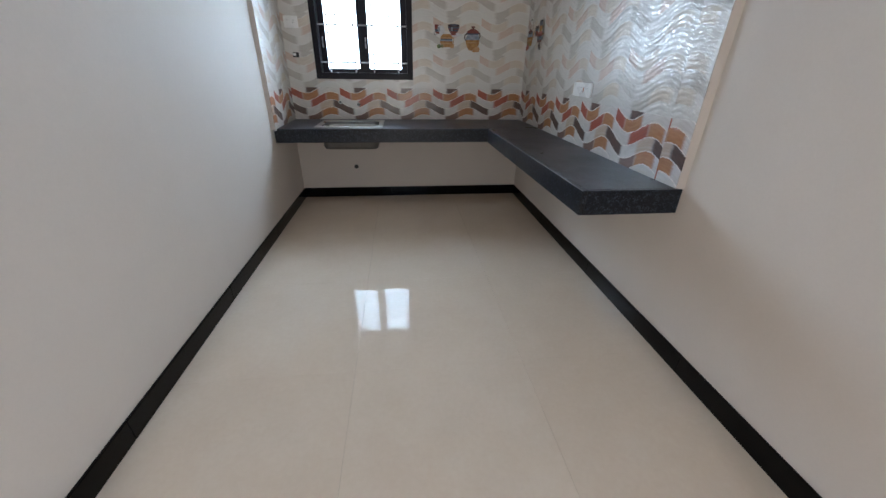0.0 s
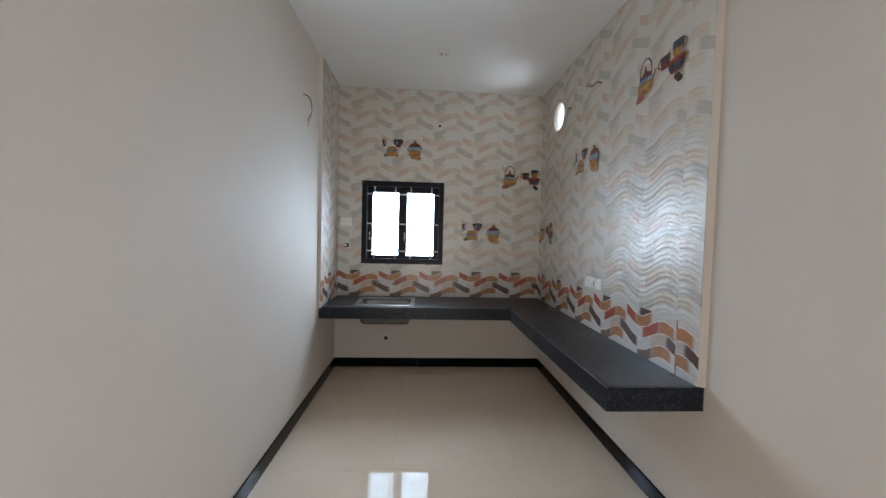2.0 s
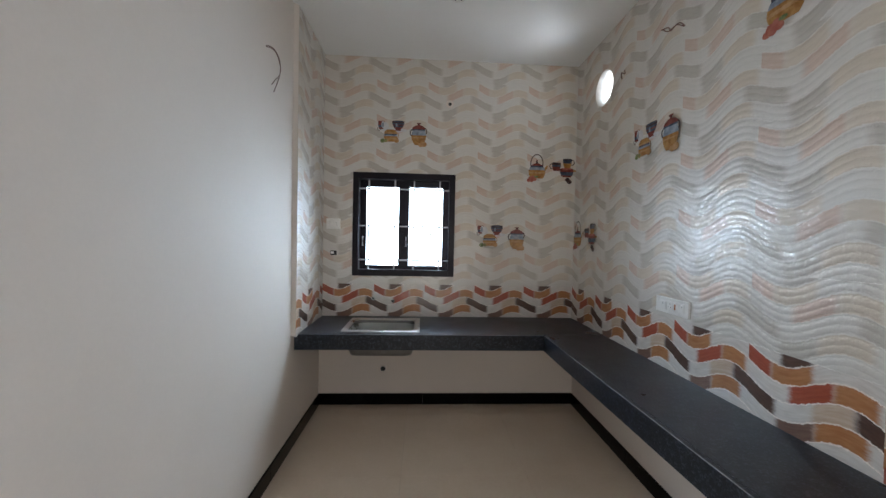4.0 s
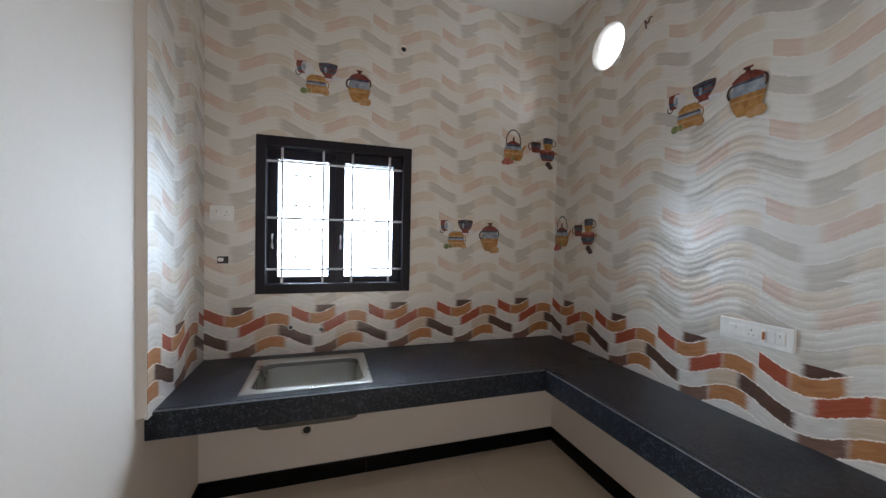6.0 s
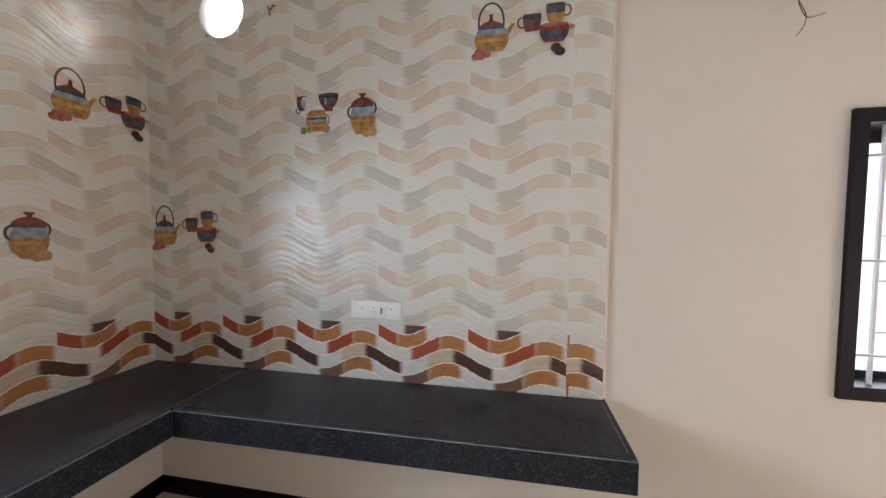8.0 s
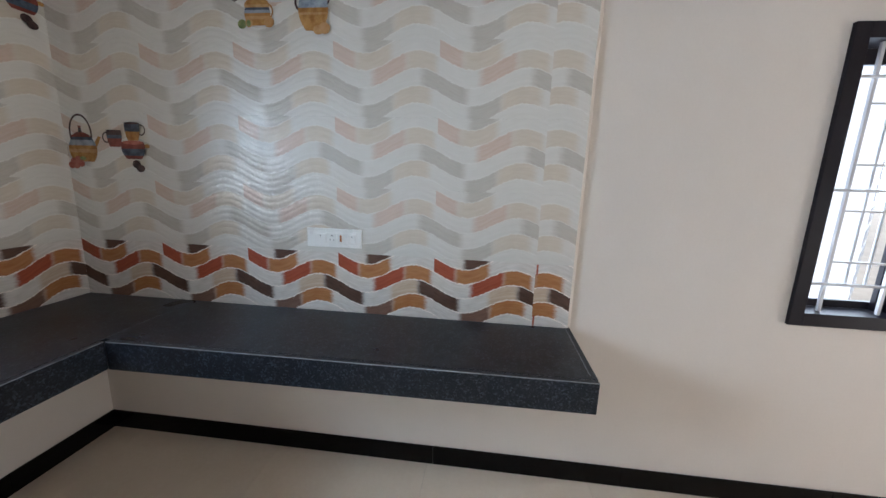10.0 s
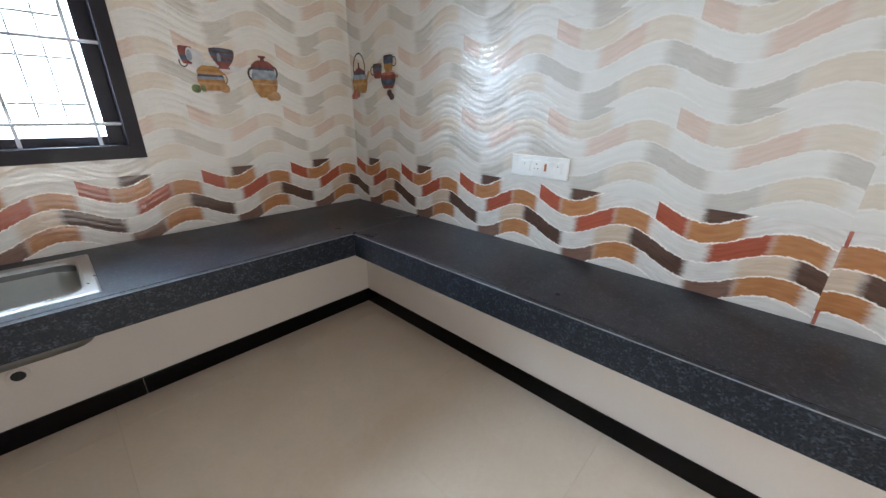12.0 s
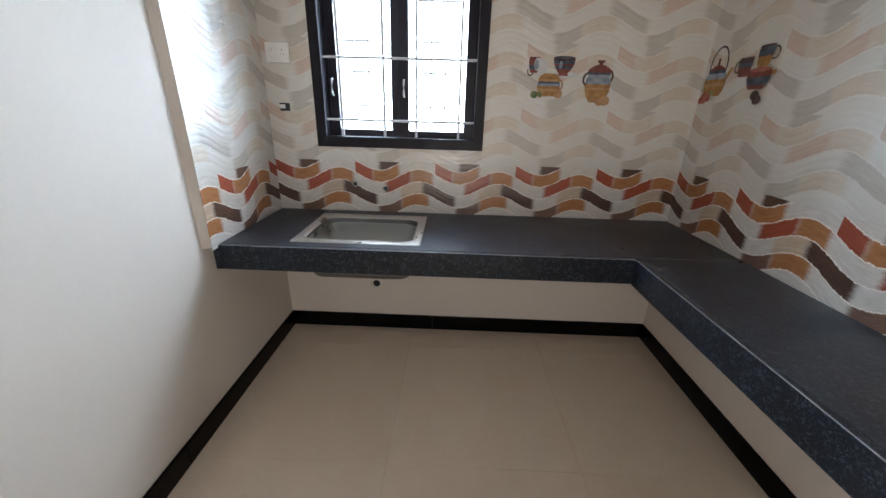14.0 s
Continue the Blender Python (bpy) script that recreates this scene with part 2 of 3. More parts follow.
INKS = [print_ink("ochre print", (0.26, 0.115, 0.025), (0.45, 0.24, 0.075)), print_ink("maroon print", (0.12, 0.026, 0.02), (0.23, 0.06, 0.045)),
        print_ink("blue print", (0.03, 0.032, 0.052), (0.085, 0.105, 0.145)), print_ink("dark print", (0.03, 0.018, 0.02), (0.09, 0.05, 0.045)),
        print_ink("amber print", (0.36, 0.18, 0.06), (0.50, 0.30, 0.14)), print_ink("green print", (0.08, 0.12, 0.04), (0.28, 0.30, 0.12)),
        print_ink("pale shade print", (0.52, 0.50, 0.50), (0.62, 0.60, 0.60)), print_ink("red fruit print", (0.28, 0.06, 0.04), (0.42, 0.16, 0.11)),
        print_ink("pale blue print", (0.16, 0.185, 0.23), (0.34, 0.37, 0.41))]
OC, MA, BL, DK, AM, GN, PS, RF, LB = range(9)


# ---------------------------------------------------------------- mesh helpers
def finish(name, bm, mats, parent=None, label="", m=None, smooth=False):
    bmesh.ops.recalc_face_normals(bm, faces=bm.faces)
    me = bpy.data.meshes.new(name)
    bm.to_mesh(me)
    bm.free()
    for x in (mats if isinstance(mats, (list, tuple)) else [mats]):
        me.materials.append(x)
    if smooth:
        for p in me.polygons:
            p.use_smooth = True
    ob = new(name, me)
    if parent is not None:
        ob.parent = parent
    if m is not None:
        ob.matrix_basis = m
    if label:
        tagged(ob, label)
    return ob


def part(name, bm, mat, parent, label="", m=None, smooth=False):
    return finish(name, bm, mat, parent, label, m, smooth)


def box(bm, x0, x1, y0, y1, z0, z1, bevel=0.0):
    made = bmesh.ops.create_cube(bm, size=1.0, matrix=Matrix.LocRotScale(((x0 + x1) / 2, (y0 + y1) / 2, (z0 + z1) / 2), None, (x1 - x0, y1 - y0, z1 - z0)))
    if bevel:
        edges = list({e for v in made["verts"] for e in v.link_edges})
        bmesh.ops.bevel(bm, geom=edges, offset=bevel, segments=2, affect="EDGES", profile=0.5)
    return bm


def boxed(*a, **k):
    return box(bmesh.new(), *a, **k)


def tube(bm, points, radius, sides=10):
    """A round bar through the points."""
    rings = []
    for i, p in enumerate(points):
        p = Vector(p)
        d = (Vector(points[min(i + 1, len(points) - 1)]) - Vector(points[max(i - 1, 0)])).normalized()
        q = d.to_track_quat("Z", "Y")
        rings.append([bm.verts.new(p + q @ Vector((radius * math.cos(2 * math.pi * k / sides), radius * math.sin(2 * math.pi * k / sides), 0))) for k in range(sides)])
    for a, c in zip(rings, rings[1:]):
        for k in range(sides):
            bm.faces.new((a[k], a[(k + 1) % sides], c[(k + 1) % sides], c[k]))
    bm.faces.new(rings[0][::-1])
    bm.faces.new(rings[-1])
    return bm


def lathe(profile, sides=32, axis="Z", caps=True):
    """A turned shape from (radius, height) pairs."""
    bm = bmesh.new()
    rings = []
    for r, h in profile:
        ring = []
        for k in range(sides):
            a = 2 * math.pi * k / sides
            ring.append(bm.verts.new((r * math.cos(a), r * math.sin(a), h) if axis == "Z" else (r * math.cos(a), h, r * math.sin(a))))
        rings.append(ring)
    for a, c in zip(rings, rings[1:]):
        for k in range(sides):
            bm.faces.new((a[k], a[(k + 1) % sides], c[(k + 1) % sides], c[k]))
    for ring in (rings[0], rings[-1]) if caps else ():
        if (ring[0].co - ring[sides // 2].co).length > 1e-5:
            bm.faces.new(ring)
    bmesh.ops.remove_doubles(bm, verts=bm.verts, dist=1e-6)
    return bm


def slab_with_holes(a0, a1, b0, b1, holes, place, thick):
    """A flat slab over a0..a1 x b0..b1 with rectangular holes. place(a, b, d) gives the point at depth d."""
    bm = bmesh.new()
    cut_a = sorted({a0, a1, *[h[0] for h in holes], *[h[1] for h in holes]})
    cut_b = sorted({b0, b1, *[h[2] for h in holes], *[h[3] for h in holes]})
    verts = {(a, b): bm.verts.new(place(a, b, 0.0)) for a in cut_a for b in cut_b}
    for a, a2 in zip(cut_a, cut_a[1:]):
        for b, b2 in zip(cut_b, cut_b[1:]):
            if not any(h[0] <= a and a2 <= h[1] and h[2] <= b and b2 <= h[3] for h in holes):
                bm.faces.new((verts[a, b], verts[a2, b], verts[a2, b2], verts[a, b2]))
    grown = bmesh.ops.extrude_face_region(bm, geom=list(bm.faces))
    move = Vector(place(a0, b0, thick)) - Vector(place(a0, b0, 0.0))
    for v in grown["geom"]:
        if isinstance(v, bmesh.types.BMVert):
            v.co += move
    loose = [v for v in bm.verts if not v.link_faces]
    bmesh.ops.delete(bm, geom=loose, context="VERTS")
    return bm


def rounded(cx, cy, w, d, r, z, seg=6):
    pts = []
    for sx, sy, a0 in ((1, 1, 0), (-1, 1, 90), (-1, -1, 180), (1, -1, 270)):
        for k in range(seg + 1):
            a = radians(a0 + 90 * k / seg)
            pts.append((cx + sx * (w / 2 - r) + r * math.cos(a), cy + sy * (d / 2 - r) + r * math.sin(a), z))
    return pts


def loft(loops, close_first=False, close_last=False):
    bm = bmesh.new()
    rings = [[bm.verts.new(p) for p in loop] for loop in loops]
    n = len(rings[0])
    for a, c in zip(rings, rings[1:]):
        for k in range(n):
            bm.faces.new((a[k], a[(k + 1) % n], c[(k + 1) % n], c[k]))
    if close_first:
        bm.faces.new(rings[0])
    if close_last:
        bm.faces.new(rings[-1])
    return bm


# ---------------------------------------------------------------- the room
W1 = (0.256, 1.155, 1.161, 2.071)                 # back window: x0, x1, z0, z1
W2 = (-4.17, -3.300, 0.884, 2.038)                # side window: y0, y1, z0, z1
VENT = (-0.482, 2.687, 0.135)                     # round opening: y, z, radius
TH = 0.23
setting = {}


def wall(name, label, bm):
    setting[name] = tagged(finish(name, bm, WALL), label, "wall", kind="structure")
    return setting[name]


wall("wall_back", "cream painted wall with pale wave-printed tiles above the counter", slab_with_holes(XL - TH, XR + TH, -0.2, ZC + 0.2, [(W1[0] + 0.01, W1[1] - 0.01, W1[2] + 0.01, W1[3] - 0.01)], lambda a, b, d: (a, YB + d, b), TH))
wall("wall_right", "cream painted wall, tiled above the counter, with a window", slab_with_holes(YF - TH, YB, -0.2, ZC + 0.2, [(W2[0] + 0.01, W2[1] - 0.01, W2[2] + 0.01, W2[3] - 0.01), (VENT[0] - 0.142, VENT[0] + 0.142, VENT[1] - 0.142, VENT[1] + 0.142)], lambda a, b, d: (XR + d, a, b), TH))
wall("wall_left", "plain cream painted wall with a narrow tiled strip", boxed(XL - TH, XL, YF - TH, YB, -0.2, ZC + 0.2))
# this wall's doorway is assumed, an unseen opening cut for the fill lamp
wall("wall_front", "plain cream painted wall out of view, with an assumed doorway", slab_with_holes(XL, XR, -0.2, ZC + 0.2, [(0.50, 1.70, 0.0, 2.10)], lambda a, b, d: (a, YF - d, b), TH))
tagged(finish("ceiling", boxed(XL, XR, YF, YB, ZC, ZC + 0.15), CEIL), "smooth white painted ceiling", "ceiling", kind="structure")
floor = tagged(finish("floor", boxed(XL, XR, YF, YB, -0.15, -0.008), GROUT), "cream polished floor laid in large vitrified tiles", "floor", kind="structure")
def baseboard(name, length, m):
    """A skirting of granite strips. Local x along the wall, y out of it into the wall."""
    run = tagged(new(name), "black polished granite skirting along the wall foot", "baseboard", kind="structure")
    run.matrix_world = m
    at = 0.0
    for k in range(math.ceil(length / 0.915)):
        end = min(length, at + 0.915)
        part("strip", boxed(at + 0.0004, end - 0.0004, -0.012, 0.0, 0.0005, 0.100 - 0.0006 * (k % 2), bevel=0.0018), SKIRT, run)
        at = end


baseboard("baseboard_back", XR - XL - 0.024, pose(XL + 0.012, YB, 0))
baseboard("baseboard_right", YB - YF, pose(XR, YB, 0, 0, 0, -90))
baseboard("baseboard_left", YB - YF, pose(XL, YF, 0, 0, 0, 90))


def edge_trim(pts):
    """A sloped plaster fillet where the tiling ends."""
    bm = bmesh.new()
    lo, hi = [bm.verts.new((*p, 0.7995)) for p in pts], [bm.verts.new((*p, ZC - 0.0005)) for p in pts]
    for k in range(3):
        bm.faces.new((lo[k], lo[(k + 1) % 3], hi[(k + 1) % 3], hi[k]))
    bm.faces.new(lo), bm.faces.new(hi)
    return bm


tagged(finish("trim_right", edge_trim([(2.2515, -2.409), (XR + 0.002, -2.409), (XR + 0.002, -2.428)]), WALL), "cream plaster fillet beside the tile edge", "trim", kind="structure")
tagged(finish("trim_left", edge_trim([(-0.0015, -0.660), (XL - 0.002, -0.660), (XL - 0.002, -0.686)]), WALL), "cream plaster fillet beside the tile edge", "trim", kind="structure")


# ---------------------------------------------------------------- windows
def bars(bm, x0, x1, z0, z1, y0, y1):
    return box(bm, x0, x1, y0, y1, z0, z1, bevel=0.0015)


def window(name, w, h, m, label, pane_glass, bar, slid=False):
    """Dark framed two-leaf window with a white grille on the room side. Local x runs along the wall, y into it, z up from the lower corner."""
    win = tagged(new(name), label, "window", kind="structure")
    win.matrix_world = m
    casing = bmesh.new()
    for a in ((0, 0.052, 0, h), (w - 0.052, w, 0, h), (0.052, w - 0.052, h - 0.055, h), (0.052, w - 0.052, 0, 0.055)):
        bars(casing, a[0], a[1], a[2], a[3], -0.018, 0.10)
    part("window_frame", casing, FRAME, win, "dark brown painted frame")
    mid = w / 2
    track = bmesh.new()
    for z0, z1 in ((h - 0.113, h - 0.055), (0.055, 0.088)):
        bars(track, 0.052, w - 0.052, z0, z1, 0.0975, 0.1185)
    part("track", track, FRAME, win, "dark sliding track")
    for i, (x0, x1) in enumerate(((0.052, mid + 0.012), (mid - 0.012, w - 0.052))):
        y0 = 0.050 + 0.024 * (1 - i)
        if slid and i == 0:
            x0, x1 = mid - 0.046, w - 0.086
        sash = bmesh.new()
        st = 0.054
        s2 = 0.066 if i == 0 else st
        for a in ((x0, x0 + st, 0.055, h - 0.055), (x1 - s2, x1, 0.055, h - 0.055), (x0 + st, x1 - s2, h - 0.055 - 0.058, h - 0.055), (x0 + st, x1 - s2, 0.055, 0.055 + 0.035)):
            bars(sash, a[0], a[1], a[2], a[3], y0, y0 + 0.022)
        leaf = part("sash", sash, FRAME, win)
        pane = part("pane", boxed(x0 + st - 0.004, x1 - st + 0.004, y0 + 0.009, y0 + 0.014, 0.086, h - 0.109), pane_glass, leaf)
        pane.visible_shadow = False
        if slid and i == 1:
            continue
        pull = bmesh.new()
        hx, hz = (x0 + 0.026 if i == 0 else x0 + 0.030), h * 0.335
        tube(pull, [(hx, y0, hz - 0.04), (hx, y0 - 0.014, hz - 0.036), (hx, y0 - 0.020, hz - 0.02), (hx, y0 - 0.020, hz + 0.02), (hx, y0 - 0.014, hz + 0.036), (hx, y0, hz + 0.04)], 0.006, 8)
        part("handle", pull, GRILL, leaf, "small pale pull handle", smooth=True)
    grille = part("grille", bmesh.new(), GRILL, win, "white painted steel grille")
    for f in (0.155, 0.485, 0.845):
        part("rail", tube(bmesh.new(), [(0.054, 0.006, h * f), (w - 0.054, 0.006, h * f)], 0.0065, 8), GRILL, grille)
    for a, z in ((0.150, 0.405), (0.595, 0.850)):
        for f in (a, z):
            part("upright", boxed(w * f - 0.006, w * f + 0.006, 0.014, 0.026, 0.057, h - 0.057), GRILL, grille)
        for k in (1, 2):
            x = w * (a + (z - a) * k / 3)
            part("thin_upright", tube(bmesh.new(), [(x, 0.020, h * 0.155), (x, 0.020, h * 0.845)], bar, 8), GRILL, grille)
        for f in (0.235, 0.415, 0.570, 0.765):
            part("short_bar", boxed(w * a + 0.0075, w * z - 0.0075, 0.015, 0.024, h * f - 0.0042, h * f + 0.0042), GRILL, grille)
    return win


window("window_1", W1[1] - W1[0], W1[3] - W1[2], pose(W1[0], 0, W1[2]), "two-leaf dark framed window with a white steel grille above the sink", BACK_GLASS, 0.0036)
window("window_2", W2[1] - W2[0], W2[3] - W2[2], pose(XR, W2[1], W2[2], 0, 0, -90), "half-open tall dark framed window with a white steel grille", GLASS, 0.0055, slid=True)


# ---------------------------------------------------------------- the counter
CT, CB, CX, CY, CE = 0.799, 0.684, 1.786, -0.618, -2.420      # top, underside, inner front, back front, free end
counter = tagged(new("kitchen_counter"), "L-shaped dark grey granite counter fixed along two walls", "counter")
SINK = (0.280, 0.864, -0.552, -0.084)
HOLE = (0.305, 0.839, -0.540, -0.109)
ST = 0.020


def skewed(bm):
    """The side run tapers a little: its front stands nearer to the wall at the free end."""
    for v in bm.verts:
        if v.co.x < 2.0:
            v.co.x += 0.020 * (CY - v.co.y) / (CY - CE)
    return bm


part("back_slab", slab_with_holes(XL + 0.0005, 2.2775, CY + 0.0208, YB - 0.0005, [HOLE], lambda a, b, d: (a, b, CT - d), ST), POLISHED, counter)
part("side_slab", skewed(boxed(CX + 0.0208, 2.2775, CE + 0.0208, CY + 0.0200, CT - ST, CT - 0.0006, bevel=0.0008)), POLISHED, counter)
part("back_core", slab_with_holes(XL + 0.0005, 2.2775, CY + 0.022, YB - 0.0005, [HOLE], lambda a, b, d: (a, b, CT - ST - 0.0005 - d), CT - ST - CB - 0.004), CONCRETE, counter, "raw concrete underside")
part("side_core", skewed(boxed(CX + 0.022, 2.2775, CE + 0.022, CY + 0.020, CB + 0.004, CT - ST - 0.0015)), CONCRETE, counter, "raw concrete underside")
part("back_apron", boxed(XL + 0.0005, CX - 0.0005, CY - 0.004, CY + 0.0205, CB, CT - 0.0003, bevel=0.0035), GRANITE, counter)
part("side_apron", skewed(boxed(CX - 0.004, CX + 0.0205, CE + 0.0005, CY - 0.0045, CB, CT - 0.0003, bevel=0.0035)), GRANITE, counter)
part("end_apron", boxed(CX + 0.0410, 2.2775, CE - 0.001, CE + 0.0204, CB, CT - 0.0003, bevel=0.0035), GRANITE, counter)
# Front and back strips paint the window's glint on the edge; others are seams.
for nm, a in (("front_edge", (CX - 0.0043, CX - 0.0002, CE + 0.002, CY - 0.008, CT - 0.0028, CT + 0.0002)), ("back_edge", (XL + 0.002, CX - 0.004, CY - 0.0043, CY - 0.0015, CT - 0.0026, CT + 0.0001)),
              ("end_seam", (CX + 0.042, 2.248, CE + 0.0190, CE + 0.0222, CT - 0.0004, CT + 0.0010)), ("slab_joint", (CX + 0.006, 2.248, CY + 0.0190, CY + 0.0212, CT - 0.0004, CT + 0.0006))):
    part(nm, skewed(boxed(*a, bevel=0.0004 if nm in ("end_seam", "slab_joint") else 0.0010)), GLINT_SEAM, counter, "pale line for edge glint and seams")

cx, cy = (SINK[0] + SINK[1]) / 2, (SINK[2] + SINK[3]) / 2
w, d = SINK[1] - SINK[0], SINK[3] - SINK[2]
sink = tagged(new("kitchen_sink"), "single-bowl stainless steel sink set into the granite counter", "sink")
bowl_y = cy - 0.010
part("rim", loft([rounded(cx, cy, w, d, 0.006, CT + 0.0004), rounded(cx, cy, w - 0.003, d - 0.003, 0.006, CT + 0.0032), rounded(cx, cy, w - 0.018, d - 0.018, 0.010, CT + 0.0040),
                  rounded(cx, bowl_y, w - 0.072, d - 0.087, 0.050, CT + 0.0036), rounded(cx, bowl_y, w - 0.085, d - 0.100, 0.055, CT - 0.002)]), STEEL, sink, smooth=True)
part("lip", loft([rounded(cx, bowl_y, w - 0.066 - k, d - 0.081 - k, 0.053, CT + h) for k, h in ((0.0, 0.0034), (0.002, 0.0058), (0.007, 0.0058), (0.010, 0.0030))]), STEEL, sink, "raised pressed steel lip", smooth=True)
for sx in (-1, 1):
    part("pressed_ridge", tube(bmesh.new(), [(cx + sx * (w / 2 - 0.016), SINK[3] - 0.030, CT + 0.0040), (cx + sx * (w / 2 - 0.080), SINK[3] - 0.020, CT + 0.0048), (cx + sx * (w / 2 - 0.150), SINK[3] - 0.018, CT + 0.0040)], 0.0028, 8), STEEL, sink, smooth=True)
part("bowl", loft([rounded(cx, bowl_y, w - 0.085, d - 0.100, 0.055, CT - 0.002), rounded(cx, bowl_y, w - 0.095, d - 0.110, 0.06, CT - 0.05), rounded(cx, bowl_y, w - 0.105, d - 0.12, 0.065, CT - 0.172),
                   rounded(cx, bowl_y, w - 0.125, d - 0.14, 0.06, CT - 0.191), rounded(cx, bowl_y, 0.12, 0.12, 0.055, CT - 0.195), rounded(cx, bowl_y, 0.09, 0.09, 0.044, CT - 0.197)]), STEEL, sink, "brushed steel bowl", smooth=True)
part("bowl_underside", loft([rounded(cx, bowl_y, 0.09, 0.09, 0.044, CT - 0.199), rounded(cx, bowl_y, 0.125, 0.125, 0.058, CT - 0.200), rounded(cx, bowl_y, w - 0.115, d - 0.130, 0.06, CT - 0.195), rounded(cx, bowl_y, w - 0.095, d - 0.110, 0.065, CT - 0.172),
                             rounded(cx, bowl_y, w - 0.087, d - 0.104, 0.06, CT - 0.004)]), DULL, sink, "dull grey steel underside", smooth=True)
part("strainer", lathe([(0.0, -0.004), (0.03, -0.003), (0.042, 0.002), (0.044, 0.0), (0.040, -0.006)], 24), STEEL, sink, m=pose(cx, bowl_y, CT - 0.193), smooth=True)
tagged(sink, category="sink")


# ---------------------------------------------------------------- switches, boxes, pipes, wires
def plate(name, label, category, w, h, m):
    """A white modular wall plate. Local x along the wall, z up, front to -y."""
    ob = tagged(new(name), label, category)
    ob.matrix_world = m
    part("cover", boxed(-w / 2, w / 2, -0.012, 0, -h / 2, h / 2, bevel=0.003), WHITE, ob)
    return ob


def module(ob, x, w, h, kind):
    mod = part("module", boxed(x - w / 2, x + w / 2, -0.0145, -0.0122, -h / 2, h / 2, bevel=0.0008), WHITE, ob)
    if kind == "rocker":
        part("rocker", boxed(x - w * 0.42, x + w * 0.42, -0.0175, -0.0147, -h * 0.4, h * 0.4, bevel=0.001), WHITE, mod)
        part("mark", boxed(x - 0.001, x + 0.001, -0.0180, -0.0176, h * 0.10, h * 0.30), DARK, mod, "dark dash")
    if kind == "orange":
        part("rocker", boxed(x - w * 0.26, x + w * 0.26, -0.0175, -0.0147, -h * 0.30, h * 0.30, bevel=0.001), ORANGE, mod, "dark orange indicator rocker")
    if kind == "socket":
        for px, pz, r in ((0, 0.011, 0.0030), (-0.008, -0.007, 0.0024), (0.008, -0.007, 0.0024)):
            part("pin_hole", lathe([(r, -0.0149), (r, -0.0146)], 10, "Y"), DARK, mod, m=pose(x + px, 0, pz))


sp = plate("socket_plate", "white modular switch and socket plate with a dark orange rocker", "socket", 0.258, 0.087, pose(2.2498, -1.336, 1.155, 0, 0, -90))
for x, w_, kind in ((-0.062, 0.056, "rocker"), (-0.008, 0.046, "socket"), (0.034, 0.018, "orange"), (0.058, 0.026, "blank"), (0.088, 0.030, "rocker")):
    module(sp, x, w_, 0.050, kind)
sp2 = plate("switch_plate", "small white switch and socket plate beside the window", "switch", 0.120, 0.092, pose(0.089, -0.0002, 1.613))
module(sp2, -0.026, 0.040, 0.055, "rocker")
module(sp2, 0.024, 0.044, 0.055, "socket")

jb = tagged(new("junction_box"), "open black wall box with a white stub, set in the tiles", "junction box")
jb.matrix_world = pose(0.092, -0.0003, 1.357)
part("box", boxed(-0.027, 0.027, -0.004, 0, -0.020, 0.020, bevel=0.001), DARK, jb)
part("stub", boxed(-0.022, 0.004, -0.014, -0.0042, -0.008, 0.012, bevel=0.002), WHITE, jb, "white plastic stub")


def pipe_end(name, label, x, z, r, m=None):
    ob = tagged(new(name), label, "pipe")
    ob.matrix_world = m if m is not None else pose(x, -0.0003, z)
    k = 0.45 if 0.025 < r < 0.035 else 0.62
    part("collar", lathe([(r * k, 0.0), (r * k, -0.006), (r * 0.75, -0.008), (r, -0.006), (r, 0.0)], 20, "Y"), STEEL if r < 0.025 else (WALL if r > 0.033 else WHITE), ob, smooth=True)
    part("bore", lathe([(0.0, -0.004), (r * (k + 0.02), -0.004), (r * (k + 0.02), -0.0005)], 20, "Y"), DARK, ob, "dark open bore")
    return ob


pipe_end("tap_inlet", "capped steel water inlet in the border tiles", 0.445, 0.958, 0.017)
pipe_end("tap_inlet", "capped steel water inlet in the border tiles", 0.619, 0.936, 0.017)
pipe_end("pipe_sleeve", "open white pipe sleeve high in the tiles", 1.092, 2.694, 0.034)
pipe_end("drain_pipe", "open waste pipe end in the wall under the sink", 0.541, 0.324, 0.036, pose(0.541, YB - 0.0005, 0.324))

vent = tagged(new("vent_sleeve"), "round white-lined ventilation opening through the tiled wall", "vent")
vent.matrix_world = pose(2.2495, VENT[0], VENT[1], 0, 0, -90)
part("lining", lathe([(VENT[2] - 0.006, 0.24), (VENT[2] - 0.006, -0.0012), (VENT[2] - 0.0003, -0.0012), (VENT[2] - 0.0003, 0.24), (VENT[2] - 0.006, 0.24)], 48, "Y", False), WHITE, vent, smooth=True)


def wires(name, label, strands, r=0.0022):
    ob = tagged(new(name), label, "wire")
    ob.location.z = 0.020
    for pts in strands:
        fine = []
        for i in range(len(pts) - 1):
            p0, p1, p2, p3 = (Vector(pts[max(0, min(len(pts) - 1, i + k))]) for k in (-1, 0, 1, 2))
            for k in range(5):
                t = k / 5
                fine.append(0.5 * ((2 * p1) + (p2 - p0) * t + (2 * p0 - 5 * p1 + 4 * p2 - p3) * t * t + (3 * p1 - p0 - 3 * p2 + p3) * t ** 3))
        fine.append(Vector(pts[-1]))
        part("strand", tube(bmesh.new(), fine, r, 6), WIRE, ob, smooth=True)
    return ob


